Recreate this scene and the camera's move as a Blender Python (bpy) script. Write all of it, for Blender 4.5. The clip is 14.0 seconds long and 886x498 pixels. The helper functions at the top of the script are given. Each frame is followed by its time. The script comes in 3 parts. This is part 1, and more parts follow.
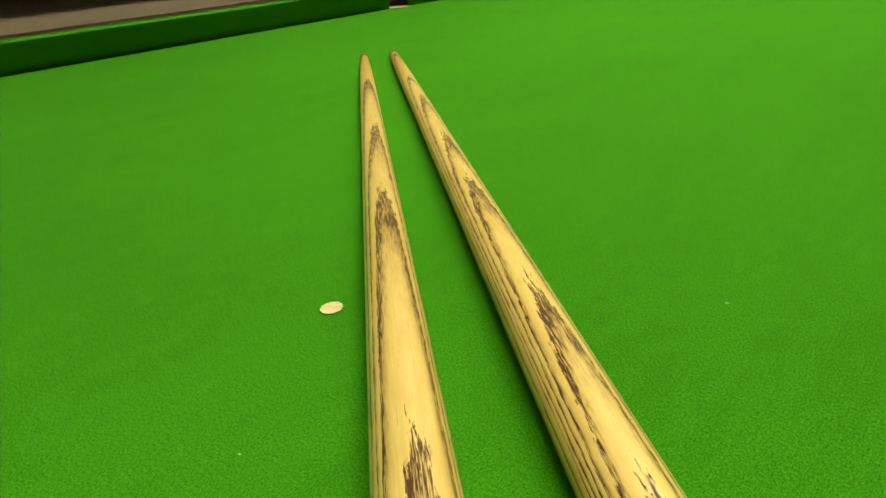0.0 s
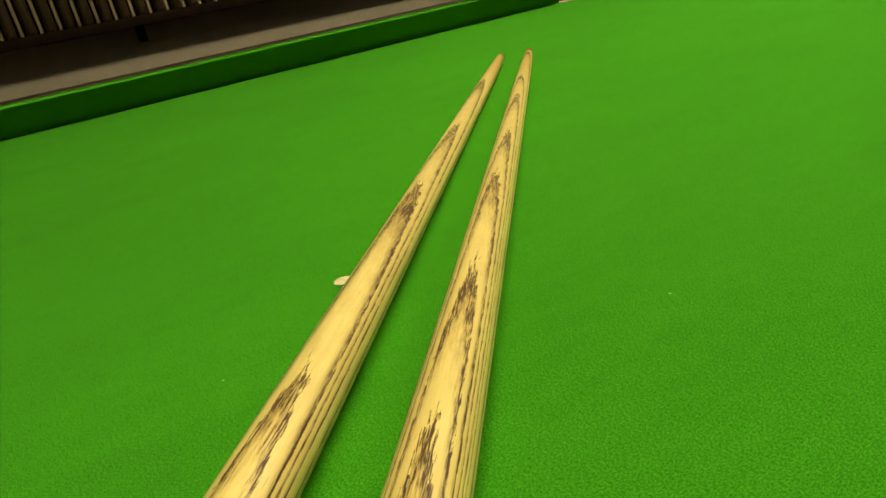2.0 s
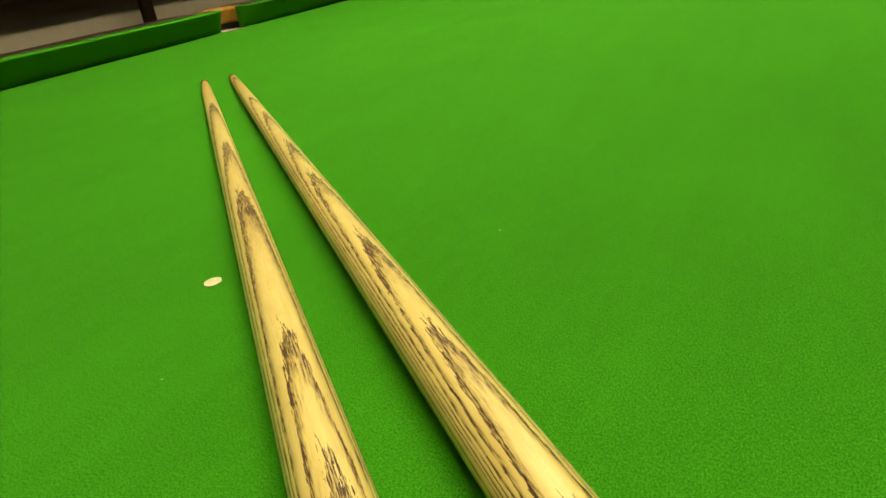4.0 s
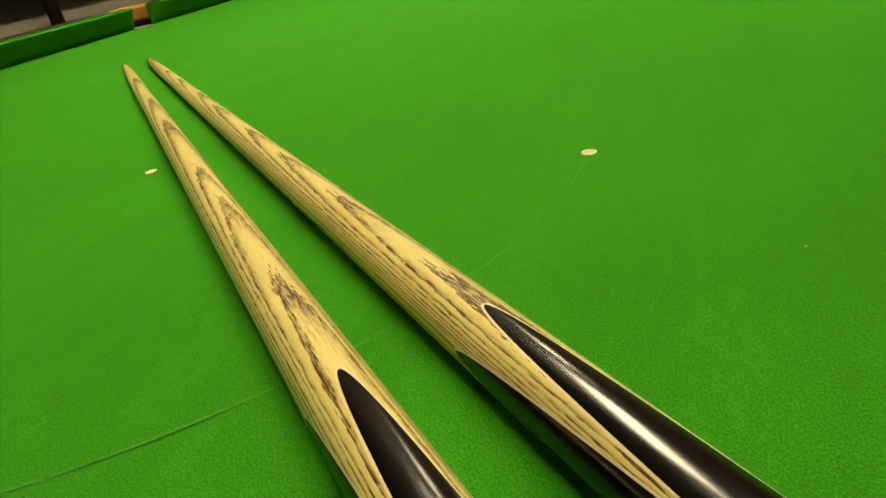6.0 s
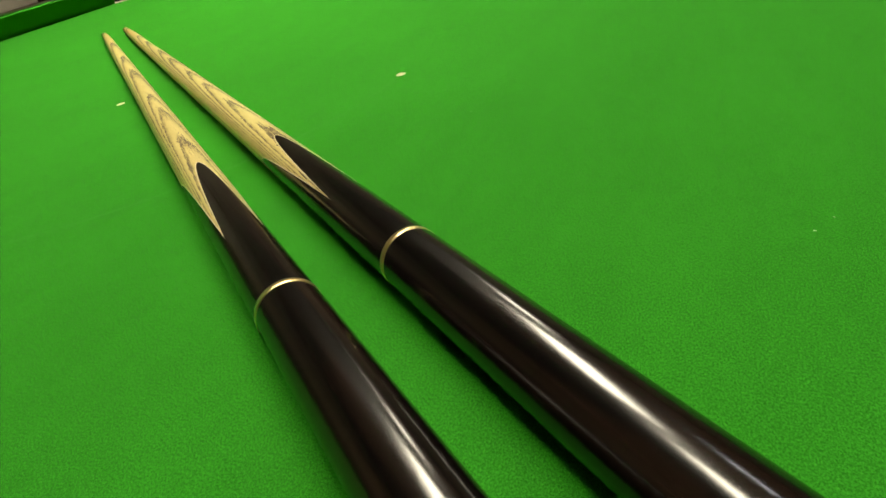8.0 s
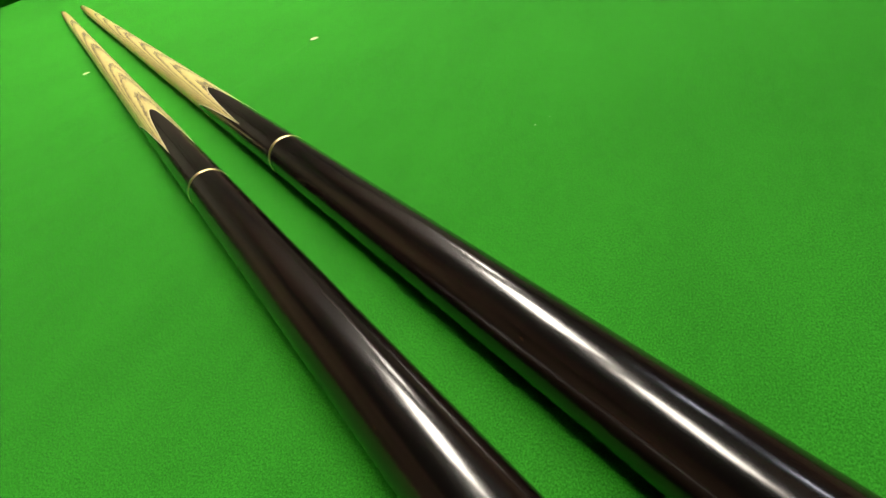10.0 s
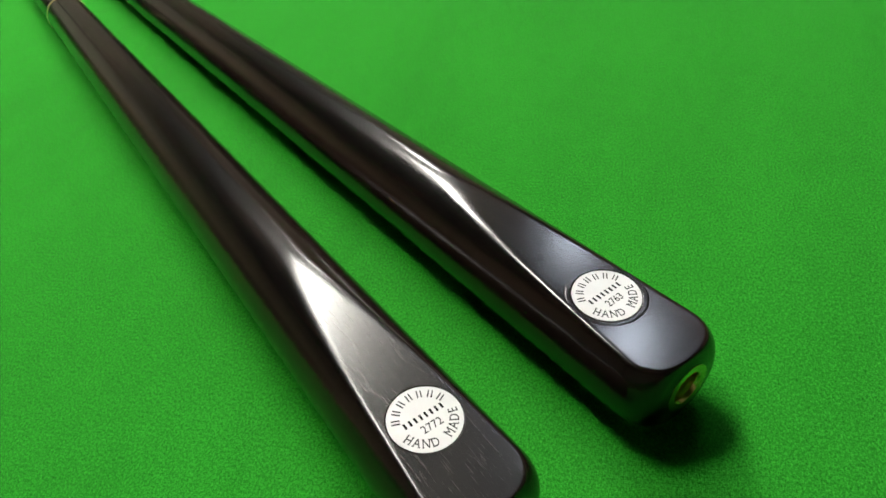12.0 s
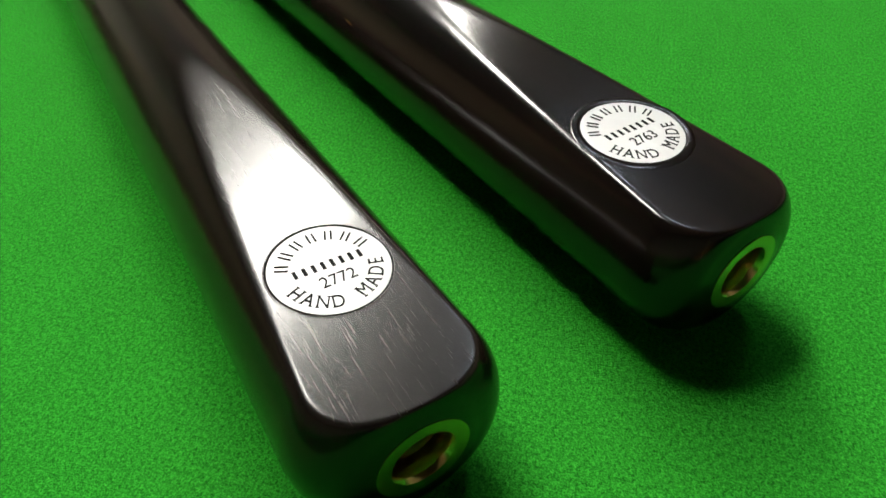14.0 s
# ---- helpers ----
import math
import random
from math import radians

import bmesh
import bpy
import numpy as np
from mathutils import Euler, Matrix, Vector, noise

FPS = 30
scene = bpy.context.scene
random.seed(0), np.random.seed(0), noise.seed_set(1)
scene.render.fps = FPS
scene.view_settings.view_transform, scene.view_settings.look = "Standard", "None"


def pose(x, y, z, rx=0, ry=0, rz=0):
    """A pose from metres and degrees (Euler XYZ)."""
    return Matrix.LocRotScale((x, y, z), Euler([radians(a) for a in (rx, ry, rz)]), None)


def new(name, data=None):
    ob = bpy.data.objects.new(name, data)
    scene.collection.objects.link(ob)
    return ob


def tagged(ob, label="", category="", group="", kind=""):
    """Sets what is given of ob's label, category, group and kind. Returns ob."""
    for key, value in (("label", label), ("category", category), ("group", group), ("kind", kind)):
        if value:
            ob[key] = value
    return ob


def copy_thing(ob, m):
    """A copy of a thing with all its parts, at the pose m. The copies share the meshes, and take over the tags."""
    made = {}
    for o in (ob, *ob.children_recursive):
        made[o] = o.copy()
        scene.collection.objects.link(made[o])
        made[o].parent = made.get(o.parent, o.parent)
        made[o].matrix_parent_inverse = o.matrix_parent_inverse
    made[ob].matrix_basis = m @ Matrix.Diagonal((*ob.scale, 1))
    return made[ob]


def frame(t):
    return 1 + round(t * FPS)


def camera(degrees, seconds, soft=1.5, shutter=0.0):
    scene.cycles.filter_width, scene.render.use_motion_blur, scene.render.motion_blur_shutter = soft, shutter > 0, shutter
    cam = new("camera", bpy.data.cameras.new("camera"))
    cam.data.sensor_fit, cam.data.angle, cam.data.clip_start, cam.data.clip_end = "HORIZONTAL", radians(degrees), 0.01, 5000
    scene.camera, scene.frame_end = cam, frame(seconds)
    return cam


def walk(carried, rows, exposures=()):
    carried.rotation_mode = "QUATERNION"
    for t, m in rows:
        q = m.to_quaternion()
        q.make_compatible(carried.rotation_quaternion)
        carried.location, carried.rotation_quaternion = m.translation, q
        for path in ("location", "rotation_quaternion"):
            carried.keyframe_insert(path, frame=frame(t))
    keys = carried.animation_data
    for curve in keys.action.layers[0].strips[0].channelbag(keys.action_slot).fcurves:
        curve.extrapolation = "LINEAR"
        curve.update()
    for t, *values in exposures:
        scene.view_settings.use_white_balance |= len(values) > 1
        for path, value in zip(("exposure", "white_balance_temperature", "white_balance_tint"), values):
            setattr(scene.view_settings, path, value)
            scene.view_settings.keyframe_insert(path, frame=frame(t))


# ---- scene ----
cam = camera(69.09, 14.0, soft=1.6, shutter=0.08)
PATH = [
    (0, 0.1650, -0.1175, 0.1118, 42.86, -25.02, -5.25),
    (0.5, 0.1849, -0.1055, 0.1086, 47.85, -25.06, -5.93),
    (1, 0.2057, -0.0919, 0.1111, 54.16, -24.56, -8.55),
    (1.5, 0.2285, -0.0843, 0.1102, 59.23, -23.85, -10.33),
    (2, 0.2424, -0.0790, 0.1131, 61.91, -23.12, -11.09),
    (2.2, 0.2416, -0.0809, 0.1132, 62.34, -22.83, -11.16),
    (4.3, 0.2225, -0.1928, 0.1261, 27.07, -25.83, -8.52),
    (4.5, 0.2315, -0.2051, 0.1231, 26.31, -25.81, -8.58),
    (5, 0.2585, -0.2350, 0.1230, 24.87, -26.00, -9.33),
    (5.5, 0.2963, -0.2701, 0.1191, 24.04, -26.49, -9.66),
    (6, 0.3448, -0.3117, 0.1201, 24.68, -27.31, -11.23),
    (6.5, 0.3956, -0.3532, 0.1232, 24.12, -27.76, -11.44),
    (7, 0.4411, -0.3868, 0.1247, 24.06, -28.19, -11.59),
    (7.5, 0.4728, -0.4210, 0.1239, 24.81, -29.03, -12.23),
    (8, 0.5069, -0.4555, 0.1280, 25.07, -29.81, -12.87),
    (8.2, 0.5211, -0.4691, 0.1282, 25.36, -30.01, -13.12),
    (10.3, 0.6355, -0.5814, 0.1513, 23.47, -33.82, -15.03),
    (10.5, 0.6527, -0.5938, 0.1523, 23.80, -34.33, -14.64),
    (11, 0.6857, -0.6293, 0.1626, 23.46, -36.36, -14.73),
    (11.5, 0.7046, -0.6350, 0.1479, 22.42, -38.32, -14.20),
    (12, 0.7071, -0.6423, 0.1356, 19.54, -41.41, -11.16),
    (12.5, 0.7116, -0.6428, 0.1236, 21.03, -42.97, -11.08),
    (13, 0.7093, -0.6370, 0.1089, 22.06, -44.84, -9.87),
    (13.5, 0.7097, -0.6273, 0.0986, 22.90, -46.79, -7.95),
    (14, 0.7058, -0.6237, 0.0824, 20.13, -44.20, -5.81),
]
# (seconds, eye x, y, z, yaw, pitch, roll)
def eye_pose(x, y, z, yaw, pitch, roll):
    return pose(x, y, z, 0, 0, yaw) @ pose(0, 0, 0, 90 + pitch) @ pose(0, 0, 0, 0, 0, roll)


walk(cam, [(r[0], eye_pose(*r[1:])) for r in PATH], [
    (0.0, -0.35, 11000, 2), (2.0, -0.40, 11200, 2), (5.0, -0.24, 11000, 2), (6.5, -0.24, 10000, 2), (8.0, 0.08, 8000, 3),
    (10.5, 0.46, 7000, 11), (11.5, 0.63, 6600, 9), (12.5, 0.76, 6500, 8), (14.0, 0.78, 6500, 8),
])

# ---- light ----
# The cloth lies at z = 0, the room's floor 0.86 m below it.
FLOOR, CEIL = -0.86, 1.66
world = bpy.data.worlds.new("room_dark")
world.use_nodes = True
world.node_tree.nodes["Background"].inputs[0].default_value = (1.0, 0.8, 0.55, 1)
world.node_tree.nodes["Background"].inputs[1].default_value = 0.035
scene.world = world

LAMP_COLOUR, LAMP_POWER = (1.0, 0.96, 0.90), 50.0
COOL_COLOUR, COOL_POWER = (0.78, 0.85, 1.0), 45.0


# ---- helpers of this scene ----
def mesh_of(name, bm, material=None, smooth=True):
    me = bpy.data.meshes.new(name)
    bm.to_mesh(me)
    bm.free()
    if material:
        me.materials.append(material)
    if smooth:
        for p in me.polygons:
            p.use_smooth = True
    return me


def part(name, bm, material, parent=None, label="", smooth=True):
    ob = new(name, mesh_of(name, bm, material, smooth))
    if parent:
        ob.parent = parent
    if label:
        ob["label"] = label
    return ob


def box(bm, lo, hi, bevel=0.0, segments=2):
    r = bmesh.ops.create_cube(bm, size=1)
    m = Matrix.Translation([(a + b) / 2 for a, b in zip(lo, hi)]) @ Matrix.Diagonal([b - a for a, b in zip(lo, hi)] + [1])
    bmesh.ops.transform(bm, matrix=m, verts=r["verts"])
    if bevel:
        edges = list({e for v in r["verts"] for e in v.link_edges})
        bmesh.ops.bevel(bm, geom=edges, offset=bevel, segments=segments, affect="EDGES", profile=0.5)
    return bm


def boxed(lo, hi, bevel=0.0, segments=2):
    return box(bmesh.new(), lo, hi, bevel, segments)


def grid(bm, rows, closed=False):
    """Quads between rows of points."""
    vs = [[bm.verts.new(p) for p in row] for row in rows]
    n = len(vs[0])
    for a, b in zip(vs, vs[1:]):
        for i in range(n if closed else n - 1):
            bm.faces.new((a[i], a[(i + 1) % n], b[(i + 1) % n], b[i]))
    return vs


def ring_of(n, f):
    return [f(2 * math.pi * i / n) for i in range(n)]


# ---- materials ----
class Nodes:
    """A short way to write node trees."""

    def __init__(self, name):
        self.mat = bpy.data.materials.new(name)
        self.mat.use_nodes = True
        self.tree = self.mat.node_tree
        self.bsdf = self.tree.nodes["Principled BSDF"]

    def add(self, kind, **values):
        n = self.tree.nodes.new(kind)
        for k, v in values.items():
            if k == "op":
                n.operation = v
            elif k == "blend":
                n.data_type, n.blend_type = "RGBA", v
        return n

    def link(self, a, b):
        self.tree.links.new(a, b)

    def set(self, socket, value):
        if isinstance(value, bpy.types.NodeSocket):
            self.link(value, socket)
        else:
            socket.default_value = value

    def math(self, op, a, b=0.0, c=0.0):
        n = self.add("ShaderNodeMath", op=op)
        for i, v in enumerate((a, b, c)):
            self.set(n.inputs[i], v)
        return n.outputs[0]

    def coords(self, scale=(1, 1, 1), where="Object"):
        t = self.add("ShaderNodeTexCoord")
        m = self.add("ShaderNodeMapping")
        m.inputs["Scale"].default_value = scale
        self.link(t.outputs[where], m.inputs["Vector"])
        return m.outputs[0]

    def noise(self, vector, scale, detail=3.0, rough=0.5):
        n = self.add("ShaderNodeTexNoise")
        self.link(vector, n.inputs["Vector"])
        n.inputs["Scale"].default_value = scale
        n.inputs["Detail"].default_value = detail
        n.inputs["Roughness"].default_value = rough
        return n.outputs["Fac"]

    def ramp(self, fac, *stops):
        n = self.add("ShaderNodeValToRGB")
        e = n.color_ramp.elements
        while len(e) < len(stops):
            e.new(1.0)
        for el, (p, c) in zip(e, stops):
            el.position = p
            el.color = (c, c, c, 1) if isinstance(c, (int, float)) else (*c, 1)
        self.link(fac, n.inputs[0])
        return n.outputs[0]

    def mix(self, fac, a, b, blend="MIX"):
        n = self.add("ShaderNodeMix", blend=blend)
        self.set(n.inputs[0], fac)
        for s, v in ((n.inputs[6], a), (n.inputs[7], b)):
            self.set(s, v if isinstance(v, bpy.types.NodeSocket) else (*v, 1))
        return n.outputs[2]

    def bump(self, height, strength, distance):
        n = self.add("ShaderNodeBump")
        n.inputs["Strength"].default_value = strength
        n.inputs["Distance"].default_value = distance
        self.link(height, n.inputs["Height"])
        self.link(n.outputs[0], self.bsdf.inputs["Normal"])

    def done(self, colour, rough=0.5, metal=0.0, **more):
        self.set(self.bsdf.inputs["Base Color"], colour if isinstance(colour, bpy.types.NodeSocket) else (*colour, 1))
        self.set(self.bsdf.inputs["Roughness"], rough)
        self.bsdf.inputs["Metallic"].default_value = metal
        for k, v in more.items():
            self.set(self.bsdf.inputs[k.replace("_", " ")], v)
        return self.mat


def cloth_material(name, deep, light):
    n = Nodes(name)
    c = n.coords()
    fine = n.noise(c, 3300.0, 2.0, 0.65)
    tuft = n.noise(n.coords((1.0, 0.7, 1.0)), 1700.0, 3.0, 0.7)
    pile = n.noise(n.coords((1.0, 0.45, 1.0)), 170.0, 4.0, 0.65)
    nap = n.noise(n.coords((30, 6, 30)), 1.0, 4.0, 0.6)
    patch = n.noise(c, 5.0, 4.0, 0.55)
    speck = n.math("ADD", n.math("MULTIPLY", fine, 0.52), n.math("MULTIPLY", tuft, 0.48))
    col = n.mix(n.ramp(speck, (0.39, 0.0), (0.61, 1.0)), deep, light)
    # Single fibres standing up pale out of the pile.
    col = n.mix(n.ramp(speck, (0.60, 0.0), (0.71, 0.6)), col, (0.15, 0.52, 0.075))
    broad = n.math("ADD", n.math("MULTIPLY", nap, 0.3), n.math("MULTIPLY", patch, 0.4))
    broad = n.math("ADD", broad, n.math("MULTIPLY", pile, 0.3))
    shade = n.ramp(broad, (0.34, 0.84), (0.66, 1.12))
    col = n.mix(1.0, col, shade, "MULTIPLY")
    n.bump(fine, 0.6, 0.0004)
    return n.done(col, 0.92, 0.0, Specular_IOR_Level=0.02, Sheen_Weight=0.05, Sheen_Roughness=0.4)


CLOTH = cloth_material("green_baize", (0.008, 0.110, 0.007), (0.038, 0.36, 0.030))
CUSHION_CLOTH = cloth_material("green_cushion_cloth", (0.008, 0.110, 0.007), (0.038, 0.36, 0.030))


def ash_material(name, stops, radius_tip, slope, seed):
    """Pale ash with its rings lying in sheets across the cue: they come out as arches on top and as broken lines along the sides."""
    n = Nodes(name)
    t = n.add("ShaderNodeTexCoord")
    sep = n.add("ShaderNodeSeparateXYZ")
    n.link(t.outputs["Object"], sep.inputs[0])
    x, y, z = sep.outputs
    wob = n.noise(n.coords((6, 90, 90)), 1.0, 2.0, 0.5)
    jag = n.noise(n.coords((110, 1100, 1100)), 1.0, 3.0, 0.65)
    v = n.math("ADD", z, n.math("MULTIPLY", n.math("SUBTRACT", wob, 0.5), 0.0005))
    v = n.math("ADD", v, n.math("MULTIPLY", n.math("SUBTRACT", jag, 0.5), 0.00045))
    around = n.math("DIVIDE", n.math("MULTIPLY", y, y), n.math("ADD", radius_tip, n.math("MULTIPLY", x, slope)))
    v = n.math("ADD", v, n.math("MULTIPLY", around, 0.42 - 0.03 * seed))
    lo, hi = stops[0][0], stops[-1][0]
    fac = n.math("DIVIDE", n.math("SUBTRACT", v, lo), hi - lo)
    count = len(stops) - 1
    idx = n.ramp(fac, *[((s - lo) / (hi - lo), k / count) for k, (s, _) in enumerate(stops)])
    ph = n.math("FRACT", n.math("MULTIPLY", idx, float(count)))
    pores = n.noise(n.coords((170, 3000, 3000)), 1.0, 2.0, 0.6)
    dashes = n.noise(n.coords((85, 420, 420)), 1.0, 2.0, 0.55)
    broad = n.noise(n.coords((9, 200, 200)), 1.0, 2.0, 0.5)
    # Dark, porous early wood just inside each ring, fading into the pale late wood.
    # The wide outer rings, cut steeply along the flanks, show as thinner lines.
    ph_wide = n.math("DIVIDE", ph, n.ramp(idx, (0.70, 0.62), (0.76, 1.0)))
    early = n.ramp(ph_wide, (0.0, 1.0), (0.21, 1.0), (0.31, 0.42), (0.48, 0.06), (0.75, 0.0))
    flank = n.math("ADD", n.math("MULTIPLY", pores, 0.34), n.math("MULTIPLY", dashes, 0.56))
    flank = n.ramp(n.math("ADD", flank, n.math("MULTIPLY", broad, 0.14)), (0.438, 0.08), (0.495, 1.0))
    crown = n.math("ADD", n.math("MULTIPLY", pores, 0.72), n.math("MULTIPLY", dashes, 0.20))
    crown = n.ramp(n.math("ADD", crown, n.math("MULTIPLY", broad, 0.14)), (0.445, 0.05), (0.535, 1.0))
    gate = n.mix(n.ramp(idx, (0.70, 0.0), (0.76, 1.0)), flank, crown)
    # Short fine pores scattered over the pale wood.
    stray = n.noise(n.coords((120, 3200, 3200)), 1.0, 1.0, 0.5)
    stray = n.math("MULTIPLY", n.ramp(stray, (0.66, 0.0), (0.74, 0.5)), n.ramp(broad, (0.45, 0.0), (0.6, 1.0)))
    dark = n.math("MAXIMUM", n.math("MULTIPLY", early, gate), stray)
    fibre = n.noise(n.coords((25, 1800, 1800)), 1.0, 3.0, 0.6)
    mottle = n.noise(n.coords((60, 260, 260)), 1.0, 3.0, 0.6)
    base = n.mix(fibre, (0.62, 0.505, 0.18), (0.82, 0.705, 0.295))
    base = n.mix(n.math("MULTIPLY", n.ramp(mottle, (0.4, 0.0), (0.7, 1.0)), 0.45), base, (0.58, 0.445, 0.15))
    # The playing end has darkened with handling.
    worn = n.ramp(n.math("ADD", x, n.math("MULTIPLY", n.math("SUBTRACT", broad, 0.5), 0.08)), (0.03, 0.75), (0.22, 0.0))
    base = n.mix(worn, base, (0.46, 0.27, 0.065))
    # A tawny halo lies along the rings.
    halo = n.ramp(ph, (0.0, 0.42), (0.30, 0.32), (0.62, 0.0))
    base = n.mix(halo, base, (0.40, 0.24, 0.055))
    col = n.mix(dark, base, (0.058, 0.0215, 0.003))
    return n, col, dark


def finish_ash(n, col, dark):
    n.bump(n.math("SUBTRACT", 1.0, dark), 0.18, 0.0002)
    return n.done(col, 0.44, 0.0, Specular_IOR_Level=0.4, Coat_Weight=0.4, Coat_Roughness=0.2)


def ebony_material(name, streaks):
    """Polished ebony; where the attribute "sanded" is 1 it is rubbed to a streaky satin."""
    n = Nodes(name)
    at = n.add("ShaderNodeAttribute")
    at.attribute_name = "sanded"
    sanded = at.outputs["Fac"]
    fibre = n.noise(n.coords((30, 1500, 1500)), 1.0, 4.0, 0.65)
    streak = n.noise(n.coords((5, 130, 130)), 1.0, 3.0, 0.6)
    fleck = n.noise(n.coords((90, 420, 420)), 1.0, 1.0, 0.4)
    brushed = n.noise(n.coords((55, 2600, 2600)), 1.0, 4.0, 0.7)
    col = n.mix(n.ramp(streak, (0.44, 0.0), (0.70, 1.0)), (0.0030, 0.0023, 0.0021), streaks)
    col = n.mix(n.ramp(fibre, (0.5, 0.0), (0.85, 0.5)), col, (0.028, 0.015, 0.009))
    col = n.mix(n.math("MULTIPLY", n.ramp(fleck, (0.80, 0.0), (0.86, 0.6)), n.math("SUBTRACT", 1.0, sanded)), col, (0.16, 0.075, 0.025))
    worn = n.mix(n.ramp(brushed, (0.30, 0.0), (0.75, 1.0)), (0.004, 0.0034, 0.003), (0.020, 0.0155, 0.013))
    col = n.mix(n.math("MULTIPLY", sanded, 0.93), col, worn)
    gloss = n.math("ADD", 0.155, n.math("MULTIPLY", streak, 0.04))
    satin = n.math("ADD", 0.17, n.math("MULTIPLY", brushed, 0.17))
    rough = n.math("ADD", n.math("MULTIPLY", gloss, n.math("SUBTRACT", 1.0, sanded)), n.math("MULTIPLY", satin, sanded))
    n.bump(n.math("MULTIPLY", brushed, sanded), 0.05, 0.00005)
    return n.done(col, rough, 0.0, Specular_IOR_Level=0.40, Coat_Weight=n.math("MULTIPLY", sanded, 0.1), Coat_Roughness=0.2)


def plain(name, a, b, rough, scale=40.0, metal=0.0, stretch=(1, 1, 1), bump=0.1, **more):
    n = Nodes(name)
    f = n.noise(n.coords(stretch), scale, 4.0, 0.6)
    g = n.noise(n.coords(stretch), scale * 0.12, 2.0, 0.5)
    m = n.math("ADD", n.math("MULTIPLY", f, 0.6), n.math("MULTIPLY", g, 0.4))
    col = n.mix(n.ramp(m, (0.3, 0.0), (0.7, 1.0)), a, b)
    n.bump(f, bump, 0.001)
    return n.done(col, rough, metal, **more)


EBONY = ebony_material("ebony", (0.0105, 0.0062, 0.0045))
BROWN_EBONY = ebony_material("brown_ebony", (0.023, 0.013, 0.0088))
BRASS = plain("brass", (0.62, 0.44, 0.16), (0.74, 0.56, 0.24), 0.24, 300.0, 1.0, bump=0.02)
BRASS_RING = plain("brushed_brass", (0.70, 0.52, 0.22), (0.80, 0.63, 0.32), 0.33, 300.0, 1.0, bump=0.02)
BRASS_BORE = plain("dark_brass_bore", (0.30, 0.15, 0.06), (0.42, 0.22, 0.09), 0.4, 400.0, 1.0, bump=0.05)
IVORY = plain("white_label", (0.64, 0.63, 0.62), (0.72, 0.71, 0.70), 0.35, 200.0, bump=0.01)
INK = plain("black_ink", (0.006, 0.006, 0.006), (0.016, 0.015, 0.014), 0.85, 500.0, bump=0.02, Specular_IOR_Level=0.12)
VENEER = plain("pale_veneer", (0.66, 0.55, 0.33), (0.76, 0.65, 0.42), 0.45, 200.0, bump=0.02)
TIP_LEATHER = plain("tip_leather", (0.20, 0.12, 0.05), (0.32, 0.19, 0.08), 0.8, 600.0)
SPOT_PAPER = plain("spot_paper", (0.42, 0.41, 0.18), (0.80, 0.77, 0.52), 0.75, 900.0)
CHALK = plain("chalk_line", (0.017, 0.20, 0.013), (0.038, 0.29, 0.026), 0.95, 300.0)
RAIL_WOOD = plain("mahogany_rail", (0.016, 0.007, 0.003), (0.034, 0.014, 0.006), 0.35, 20.0, stretch=(8, 0.6, 8))
DARK_WOOD = plain("dark_stained_wood", (0.009, 0.005, 0.003), (0.020, 0.011, 0.006), 0.6, 16.0, stretch=(8, 8, 0.7), Specular_IOR_Level=0.06)
LEATHER = plain("tan_leather", (0.26, 0.115, 0.02), (0.52, 0.27, 0.06), 0.45, 260.0)
NET = plain("pale_pocket_lining", (0.60, 0.55, 0.42), (0.74, 0.69, 0.55), 0.7, 150.0)
WALL = plain("grey_cream_plaster", (0.36, 0.33, 0.26), (0.42, 0.385, 0.31), 0.9, 25.0)
CARPET = plain("dark_carpet", (0.05, 0.03, 0.03), (0.09, 0.05, 0.04), 0.95, 300.0)
CEILING_PAINT = plain("ceiling_paint", (0.07, 0.066, 0.06), (0.10, 0.095, 0.088), 0.95, 20.0)
CANOPY = plain("dark_green_canopy", (0.012, 0.03, 0.016), (0.02, 0.045, 0.024), 0.6, 30.0)
CANOPY_IN = plain("white_reflector", (0.7, 0.68, 0.62), (0.76, 0.74, 0.68), 0.6, 30.0)



def glow(name, colour, power):
    m = bpy.data.materials.new(name)
    m.use_nodes = True
    p = m.node_tree.nodes["Principled BSDF"]
    p.inputs["Emission Color"].default_value = (*colour, 1)
    p.inputs["Emission Strength"].default_value = power
    return m


GLOW = glow("warm_diffuser", LAMP_COLOUR, LAMP_POWER)
GLOW_COOL = glow("cool_diffuser", COOL_COLOUR, COOL_POWER)

# ---- room ----
ROOM = (-2.2, 2.6, -2.6, 4.8)  # x and y of the walls' inner faces
x0, x1, y0, y1 = ROOM


def setting(name, bm, material, label, category):
    return tagged(part(name, bm, material, None, "", False), label, category, "", "structure")


